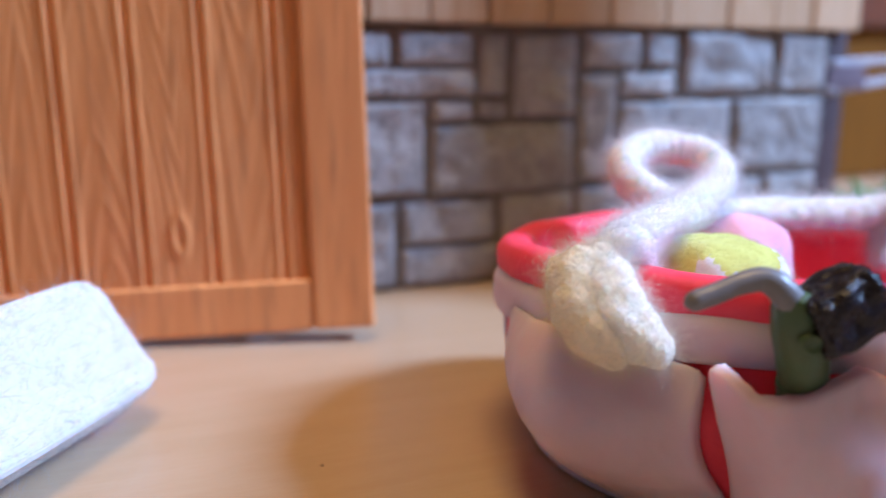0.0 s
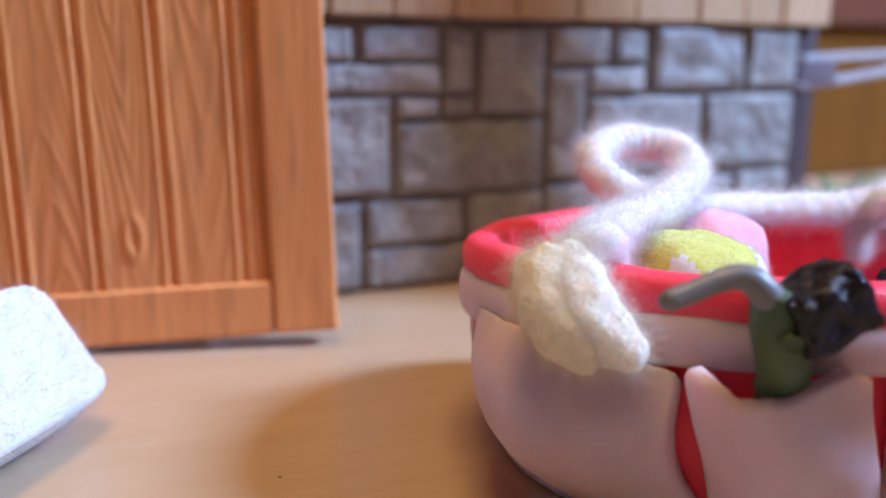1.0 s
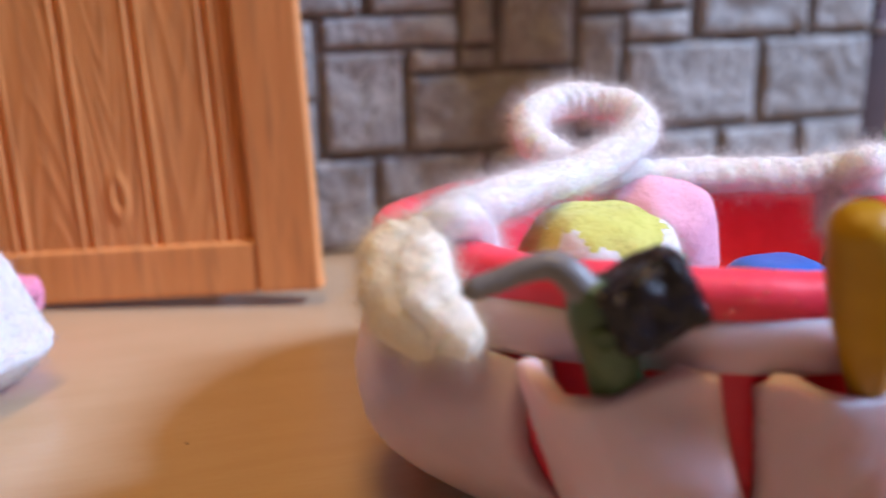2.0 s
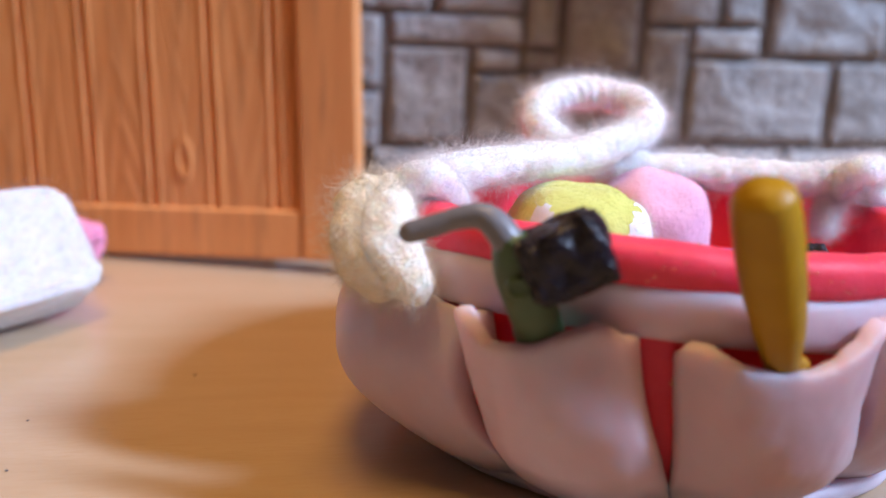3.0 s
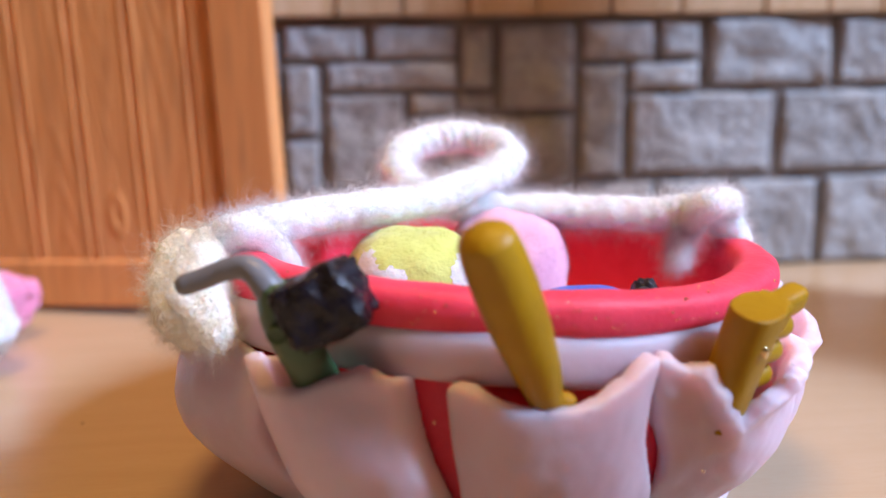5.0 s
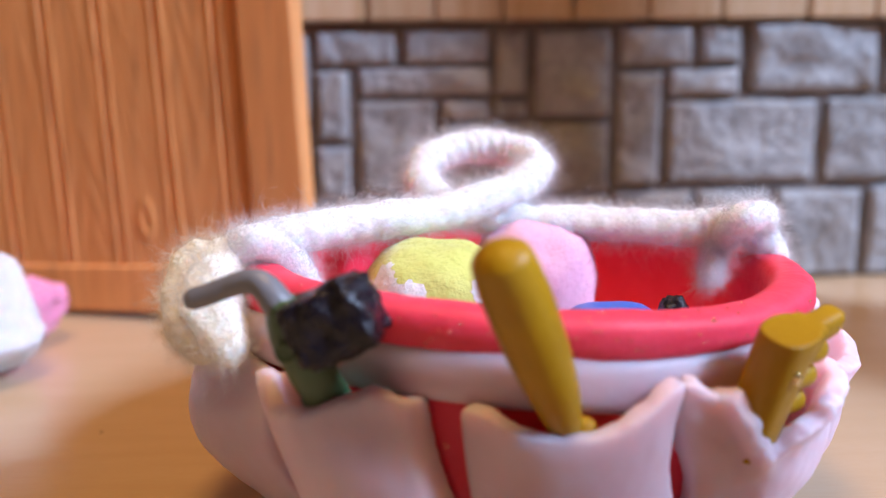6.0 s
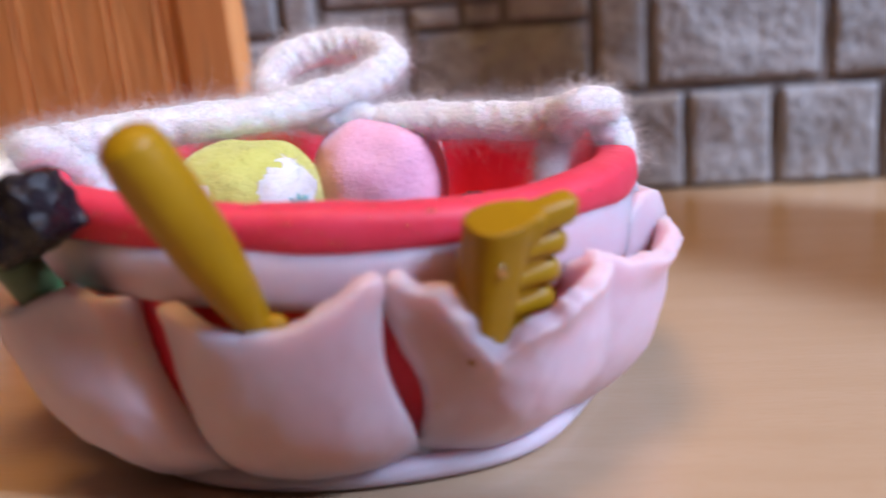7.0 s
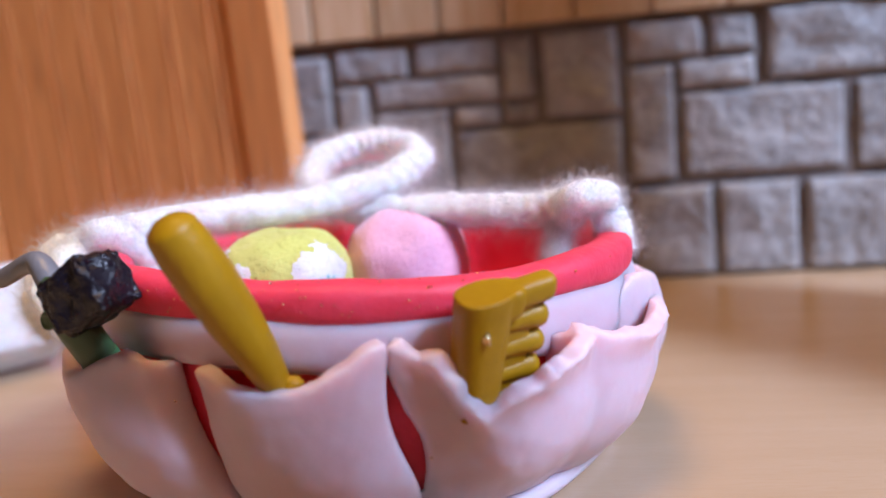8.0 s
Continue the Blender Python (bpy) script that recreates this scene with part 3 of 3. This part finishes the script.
HANDLE = [(6.62, 7.30, 2.33), (6.55, 7.16, 2.58), (6.95, 7.42, 2.64), (7.7, 7.92, 2.66), (8.5, 8.42, 2.68), (9.10, 8.82, 2.82), (9.40, 9.18, 3.00), (9.2, 9.52, 3.15),
          (8.70, 9.60, 3.19), (8.22, 9.38, 3.06), (8.14, 9.05, 2.84), (8.45, 8.78, 2.62), (9.2, 8.70, 2.48), (10.0, 8.52, 2.46), (10.8, 8.25, 2.46), (11.32, 8.08, 2.50)]
bm = yarn_tube(HANDLE, 0.188)
roots = roots_on(bm, 37000, 11)
handle = part("handle", bm, YARN, bag, "fluffy white wool yarn handle tied in a loop")
hair_part("fuzz", roots[:12000], 0.12, 0.0016, WOOL_HAIR, handle, 21, curl=2.0, steps=3)
hair_part("fuzz", roots[12000:28000], 0.21, 0.0014, WOOL_HAIR, handle, 23, curl=2.2, steps=4)
hair_part("fuzz", roots[28000:], 0.38, 0.0009, WOOL_HAIR, handle, 22, curl=2.6, steps=6)
for name, pts, thick, seed in (
        ("knot", [(11.15, 8.15, 2.36), (11.30, 7.92, 2.60), (11.56, 8.05, 2.58), (11.58, 8.2, 2.42), (11.68, 8.1, 2.2), (11.70, 8.05, 1.98)], 0.17, 31),
        ("knot", [(11.12, 8.16, 2.48), (11.08, 8.10, 2.25), (11.04, 8.06, 2.02), (11.03, 8.05, 1.88)], 0.11, 32),
        ("knot", [(6.45, 7.15, 2.33), (6.38, 7.05, 2.55), (6.58, 6.95, 2.66), (6.74, 7.12, 2.54), (6.87, 7.3, 2.3), (6.97, 7.3, 2.08)], 0.17, 33)):
    bm = yarn_tube(pts, thick, 16)
    roots = roots_on(bm, 5600, seed)
    k = part(name, bm, YARN, bag, "white wool knot over the rim")
    hair_part("fuzz", roots[:2900], 0.13, 0.0015, WOOL_HAIR, k, seed + 50, curl=1.5, steps=3)
    hair_part("fuzz", roots[2900:], 0.26, 0.0014, WOOL_HAIR, k, seed + 70, curl=2.3, steps=5)

TAN_LOBE = ((6.06, 7.06, 2.36, 0.28), (6.01, 6.88, 2.18, 0.28), (6.04, 6.70, 2.02, 0.27), (6.12, 6.58, 1.90, 0.21), (6.12, 6.98, 2.26, 0.24), (6.16, 6.78, 2.04, 0.22))
WHITE_LOBE = ((6.26, 7.02, 2.42, 0.25), (6.22, 6.80, 2.27, 0.28), (6.20, 6.62, 2.11, 0.28), (6.31, 6.46, 1.98, 0.22), (6.40, 6.32, 1.88, 0.16), (6.24, 6.52, 1.92, 0.18))
for lobe, wool, fibre, said, seed in ((TAN_LOBE, TAN_WOOL, TAN_HAIR, "tan fluffy wool tuft", 41), (WHITE_LOBE, CREAM, CREAM_HAIR, "cream-white fluffy wool tuft", 45)):
    bm = bmesh.new()
    for k, (x, y, z, r) in enumerate(lobe):
        blob = ball((0, 0, 0), (r, r, r * 1.1), 0.26, 1.6 + 0.1 * k, detail=4)
        blob.transform(Matrix.Translation((x, y, z)))
        me = bpy.data.meshes.new("lump")
        blob.to_mesh(me)
        blob.free()
        bm.from_mesh(me)
        bpy.data.meshes.remove(me)
    roots = roots_on(bm, 10000, seed)
    tassel = part("tassel", bm, wool, bag, said)
    m = tassel.modifiers.new("merge", "REMESH")
    m.mode, m.voxel_size, m.use_smooth_shade = "VOXEL", 0.0004, True
    m = tassel.modifiers.new("soften", "SMOOTH")
    m.factor, m.iterations = 0.5, 10
    hair_part("fuzz", roots[:5600], 0.20, 0.0015, fibre, tassel, seed + 10, curl=2.2, steps=5)
    hair_part("fuzz", roots[5600:], 0.35, 0.0009, fibre, tassel, seed + 11, curl=2.4, steps=6)

# ---- things in the pockets ----
brush = thing("hairbrush", (9.15, 5.12, 1.5), "mustard-yellow plastic hairbrush standing in a pocket", "hairbrush")
line = spline([(9.16, 5.26, 1.1), (9.00, 5.06, 1.52), (8.85, 4.93, 1.95), (8.67, 4.80, 2.40), (8.51, 4.67, 2.80), (8.40, 4.58, 3.07)], 18)


def handle_r(k, a):
    body = float(np.interp(k, (0, 0.14, 0.26, 0.38, 0.52, 0.68, 0.82, 0.92, 1.0), (0.09, 0.105, 0.14, 0.19, 0.228, 0.245, 0.238, 0.22, 0.19)))
    end = math.sqrt(max(0.0, 1 - max(0.0, (k - 0.90) / 0.1) ** 2.4))
    return max(0.006, body * end) * (0.93 + 0.07 * abs(math.cos(a)) + 0.02 * noise.noise(Vector((k * 9, math.cos(a), math.sin(a)))))


part("handle", tube(line, handle_r, 24), GOLD, brush)
part("neck", ball((9.09, 5.03, 1.60), (0.11, 0.09, 0.08), 0.1), GOLD, brush)

comb = thing("comb", (10.7, 5.3, 1.3), "mustard-yellow plastic comb with four blunt teeth", "comb")
CM_AT = Matrix.Translation((10.50, 5.46, 1.25)) @ Matrix.Rotation(radians(12), 4, "Y") @ Matrix.Rotation(radians(14), 4, "X") @ Matrix.Rotation(radians(38), 4, "Z")
SLOPE = Matrix(((1, 0, 0, 0), (0, 1, 0, 0), (0.16, 0, 1, 0), (0, 0, 0, 1)))


def comb_body(u, v):
    a = 2 * math.pi * u
    w, d = 0.235 * (1 - 0.22 * (1 - v)), 0.20
    x = w * math.copysign(abs(math.cos(a)) ** 0.75, math.cos(a)) - 0.03
    y = d * math.copysign(abs(math.sin(a)) ** 0.75, math.sin(a))
    return Vector((x, y, -0.06 + 1.12 * v + 0.16 * x * v))


def joined(*pieces):
    out = bmesh.new()
    for piece in pieces:
        me = bpy.data.meshes.new("piece")
        piece.to_mesh(me)
        piece.free()
        out.from_mesh(me)
        bpy.data.meshes.remove(me)
    return out


bm = grid(32, 10, comb_body, close_u=True)
bmesh.ops.holes_fill(bm, edges=[e for e in bm.edges if e.is_boundary])
bm = joined(bm, block((-0.10, -0.11, 0.83), (0.60, 0.11, 1.06), 0.09, 4, m=SLOPE), block((-0.05, -0.16, 0.80), (0.28, 0.16, 1.06), 0.07, 3, m=SLOPE))
bm.transform(CM_AT)
ob = part("body", bm, GOLD, comb)
m = ob.modifiers.new("merge", "REMESH")
m.mode, m.voxel_size, m.use_smooth_shade = "VOXEL", 0.00013, True
m = ob.modifiers.new("soften", "SMOOTH")
m.factor, m.iterations = 0.5, 10
part("web", block((0.10, -0.065, 0.05), (0.40, 0.065, 1.0), 0.03, 2, m=CM_AT), GOLD, comb)
for k in (1, 2, 3):
    z, tip = 0.985 - 0.235 * k, 0.59 - 0.012 * k
    line = [CM_AT @ Vector((x, 0.0, z + 0.10 * x - 0.02)) for x in np.linspace(0.04, tip, 24)]
    part("tooth", tube(line, lambda q, a: (0.098 + 0.014 * min(1.0, max(0.0, (q - 0.45) / 0.3))) * math.sqrt(max(0.01, 1 - max(0.0, (q - 0.82) / 0.18) ** 2)), 14), GOLD, comb)
part("speck", ball((10.696, 5.068, 1.911), (0.032, 0.025, 0.05), 0.5, 4, detail=3), GLITTER, comb)

tool = thing("toy_tool", (7.1, 5.3, 1.5), "green toy tool with bent grey spout and rough black head", "toy")
line = spline([(7.42, 5.74, 1.2), (7.27, 5.54, 1.6), (7.14, 5.43, 1.92), (7.01, 5.38, 2.22), (6.97, 5.38, 2.42), (6.97, 5.38, 2.54)], 8)
body = part("body", tube(line, lambda k, a: (0.178 + 0.03 * math.sin(3.1 * k)) * (1 - 0.25 * max(0, k - 0.9) / 0.1) * (1 - 0.18 * abs(math.sin(a))), 18), GREEN, tool)
line = spline([(7.42, 5.74, 1.2), (7.27, 5.54, 1.6), (7.20, 5.475, 1.77)], 8)
part("socket", tube(line, lambda k, a: (0.193 + 0.02 * k) * (1 - 0.18 * abs(math.sin(a))), 18), GREEN_END, tool, "brighter green lower end")


def button_disc(u, v):
    """A round pad with a raised rim."""
    r = 0.085 * v
    h = 0.022 * math.exp(-((v - 0.78) / 0.14) ** 2) + 0.022 * (1 - v ** 8)
    return Vector((6.945 + r * math.cos(6.2832 * u), 5.385 - math.sqrt(max(0.004, 0.212 ** 2 - (-0.075 + r * math.cos(6.2832 * u)) ** 2)) - h, 2.18 + r * math.sin(6.2832 * u)))


part("button", grid(24, 10, button_disc, close_u=True), GREEN, body)
line = spline([(6.97, 5.38, 2.36), (6.90, 5.39, 2.48), (6.80, 5.45, 2.60), (6.70, 5.51, 2.635), (6.55, 5.57, 2.60), (6.36, 5.64, 2.52), (6.15, 5.72, 2.44)], 8)
part("spout", tube(line, lambda k, a: (0.135 - 0.05 * min(1.0, k * 1.4)) * math.sqrt(max(0.03, 1 - max(0, (k - 0.93) / 0.07) ** 2)), 16), GREY, tool, "bent grey spout")
HEAD = Vector((7.31, 5.27, 2.39))
m = Matrix.Translation(HEAD) @ Matrix.Rotation(radians(-14), 4, "Z") @ Matrix.Rotation(radians(-26), 4, "Y")
bm = block((-0.315, -0.25, -0.265), (0.315, 0.25, 0.265), 0.10, 3, cuts=5, m=m)
for v in bm.verts:
    v.co += Vector((noise.noise(v.co * 6), noise.noise(v.co * 6 + Vector((5, 0, 0))), noise.noise(v.co * 6 + Vector((0, 5, 0))))) * 0.042 + (v.co - HEAD).normalized() * (0.045 * noise.noise(v.co * 11) + 0.02 * noise.noise(v.co * 22))
part("head", bm, BLACK, tool, "rough shiny black head", sub=1)

# ---- things inside the bag ----
lime = thing("felt_ball", (8.17, 7.67, 0.98), "lime-green felt ball with white and cyan patches", "ball")
bm = ball((8.17, 7.67, 1.74), (0.70, 0.70, 0.74), 0.04, 3, box=2.8, detail=5)
roots = roots_on(bm, 5000, 61)
lb = part("ball", bm, LIME, lime)
hair_part("fuzz", roots, 0.09, 0.0008, LIME_HAIR, lb, 62, curl=1.2, steps=3)


def cap(way, wide, seed, lift=1.003):
    """A thin felted patch that lies on the ball round a direction."""
    bm = ball((8.17, 7.67, 1.74), (0.70 * lift, 0.70 * lift, 0.74 * lift), 0.04, 3, box=2.8, detail=6)
    way = Vector(way).normalized()
    mid = Vector((8.17, 7.67, 1.74))
    gone = [v for v in bm.verts if (v.co - mid).normalized().angle(way) > wide * (1 + 0.45 * noise.noise((v.co - mid) * 4 + Vector((seed, 0, 0))) + 0.25 * noise.noise((v.co - mid) * 14 + Vector((seed, 0, 0))))]
    bmesh.ops.delete(bm, geom=gone, context="VERTS")
    return bm


def felt_patch(bm, mat, label):
    roots = roots_on(bm, 1100, 66)
    ob = part("patch", bm, mat, lime, label)
    hair_part("fuzz", roots, 0.09, 0.0012, WOOL_HAIR if mat == PATCH else mat, ob, 67, curl=1.5, steps=3)


felt_patch(cap((-0.55, -0.75, 0.30), 0.42, 1), PATCH, "white patch")
felt_patch(cap((-0.10, -0.98, 0.12), 0.25, 3), PATCH, "white patch")
felt_patch(cap((0.80, -0.45, 0.30), 0.50, 5), PATCH, "white patch")
felt_patch(cap((0.78, -0.58, 0.12), 0.30, 7, 1.014), CYAN, "cyan patch")
felt_patch(cap((-0.88, -0.35, 0.25), 0.30, 9, 1.006), OLIVE, "olive-brown patch")

pom = thing("pink_ball", (9.30, 8.68, 0.96), "soft pink felt ball inside the bag", "ball")
bm = ball((9.30, 8.68, 1.74), (0.68, 0.66, 0.80), 0.07, 2, box=2.5, detail=5)
roots = roots_on(bm, 4000, 64)
pb = part("ball", bm, PINK_FELT, pom)
hair_part("fuzz", roots, 0.09, 0.0008, PINK_HAIR, pb, 65, curl=1.2, steps=3)

jar = thing("toy_jar", (9.85, 7.2, 0.97), "small blue plastic toy jar in the bag", "jar")
part("body", ball((9.85, 7.25, 1.43), (0.46, 0.42, 0.47), 0, box=4.0), BLUE, jar)
part("peg", ball((10.36, 7.05, 1.49), (0.14, 0.14, 0.54), 0.1, 3, box=4.0), BLACK, jar, "black peg")
part("lip", ball((9.35, 7.15, 1.41), (0.16, 0.2, 0.44), 0.1, 3, box=4.0), YELLOW, jar, "yellow edge")

# ---- white felt cushion with pink crochet behind it ----
L, U = Vector((-0.62, -0.785, 0)).normalized(), Vector((-0.44, 0.51, 0.74)).normalized()
N = L.cross(U).normalized()
C = Vector((3.19, 11.42, 0.56))
felt = thing("felt_cushion", (1.5, 10.5, 0), "white fluffy felt cushion leaning on a pink crochet pad", "cushion")


def cushion(n):
    q = Vector([math.copysign(abs(c) ** 0.27, c) for c in n])
    q /= max(1.0, max(abs(c) for c in q))
    return C + L * (1.9 + 1.95 * q.x) + U * (0.74 + 0.80 * q.y + 0.06 * q.x) + N * (0.33 + 0.36 * q.z)


bm = bmesh.new()
bmesh.ops.create_icosphere(bm, subdivisions=5, radius=1)
for v in bm.verts:
    n = v.co.normalized()
    v.co = cushion(n) + n * (0.05 * noise.noise(n * 4) + 0.03 * noise.noise(n * 11))
    v.co.z = max(0.005, v.co.z)
roots = roots_on(bm, 6500, 71)
fc = part("cushion", bm, FELT, felt)
hair_part("fuzz", roots[:4000], 0.14, 0.0018, FELT_HAIR, fc, 72, curl=1.5, steps=3)
hair_part("fuzz", roots[4000:], 0.36, 0.0014, FELT_HAIR, fc, 73, curl=1.4)
pad = thing("crochet_pad", (1.3, 12.3, 0), "bright pink crochet pad behind the white cushion", "pad")
PC = Vector((2.02, 12.40, 0.70))
bm = ball((0, 0, 0), (1.25, 0.46, 0.44), 0.05, 3, box=2.4, detail=5)
bm.transform(Matrix.Translation(PC) @ Matrix.Rotation(math.atan2(L.y, L.x), 4, "Z"))
for v in bm.verts:
    v.co.z += 0.32 * max(-0.3, (v.co - PC).dot(L)) if v.co.z > PC.z else 0.0
low = min(v.co.z for v in bm.verts)
for v in bm.verts:
    v.co.z = v.co.z if v.co.z > PC.z else PC.z + (v.co.z - PC.z) * PC.z / (PC.z - low)
for v in bm.verts:
    v.co += Vector((0, 0, 1)) * 0.03 * math.sin(v.co.z * 26) + Vector((1, 0, 0)) * 0.03 * math.sin((v.co.x + v.co.y) * 22)
    v.co.z = max(0.004, v.co.z)
part("pad", bm, HOT_PINK, pad)

# ---- beyond the end of the house ----
cab = thing("cabinet", (30, 28, 0), "orange-brown wooden cabinet standing behind the dollhouse", "cabinet")
part("body", block((20.5, 24, 0), (50, 32, 5.0), 0.2), CABINET, cab, smooth=False)
part("top", block((20.2, 23.6, 5.0), (50.4, 32.4, 8.9), 0.2), RED_WOOD, cab, "red-brown upper board", smooth=False)
part("shelf", block((20.0, 23.4, 8.9), (50.6, 32.5, 9.95), 0.2), LILAC, cab, "pale lilac shelf edge", smooth=False)
fence = thing("toy_rail", (20.5, 16.2, 0), "lilac translucent plastic toy rail beside the house", "rail")
part("bar", tube([Vector((18.3 + 0.6 * k, 16.0 + 0.15 * k, 4.02 + 0.015 * k)) for k in range(12)], lambda k, a: 0.11, 10), LILAC, fence)
part("bar", tube([Vector((18.3 + 0.6 * k, 16.0 + 0.15 * k, 3.42 + 0.045 * k)) for k in range(12)], lambda k, a: 0.11, 10), LILAC, fence)
part("panel", block((18.35, 15.99, 3.44), (19.5, 16.03, 3.98), 0.01), PURPLE, fence, "dark purple panel between the bars")
part("post", block((24.7, 17.4, 0), (25.1, 17.8, 4.4), 0.08), LILAC, fence)
bush = thing("toy_hedge", (22.5, 17.6, 0), "low green plastic toy hedge beside the house corner", "plant")
rng = random.Random(77)
for k in range(26):
    x, y, a = 19.4 + 0.27 * k, 17.6 + rng.uniform(-0.35, 0.35), rng.uniform(0, 6.28)
    up = rng.uniform(0.75, 1.15)
    line = spline([(x, y, 0.0), (x + 0.15 * math.cos(a), y + 0.15 * math.sin(a), 0.6 * up), (x + 0.45 * math.cos(a), y + 0.45 * math.sin(a), 1.1 * up)], 5)
    part("leaf", tube(line, lambda q, b: 0.05 + 0.2 * math.sin(math.pi * min(1, q + 0.05)) * abs(math.cos(b)), 8), LEAF, bush)

# ---- crumbs of clay and dust lying on the table ----
rng = random.Random(31)
bm = bmesh.new()
for _ in range(9):
    x, y, r = rng.uniform(2.0, 6.5), rng.uniform(5.0, 14.5), rng.uniform(0.008, 0.018)
    if (x - BX) ** 2 + (y - BY) ** 2 > 12:
        bmesh.ops.create_icosphere(bm, subdivisions=1, radius=r, matrix=Matrix.Translation((x, y, r * 0.6)) @ Matrix.Diagonal((rng.uniform(0.7, 1.8), 1, 0.7, 1)))
crumbs = part("crumbs", bm, MORTAR, None, "tiny dark crumbs scattered on the table top", kind="stuff")
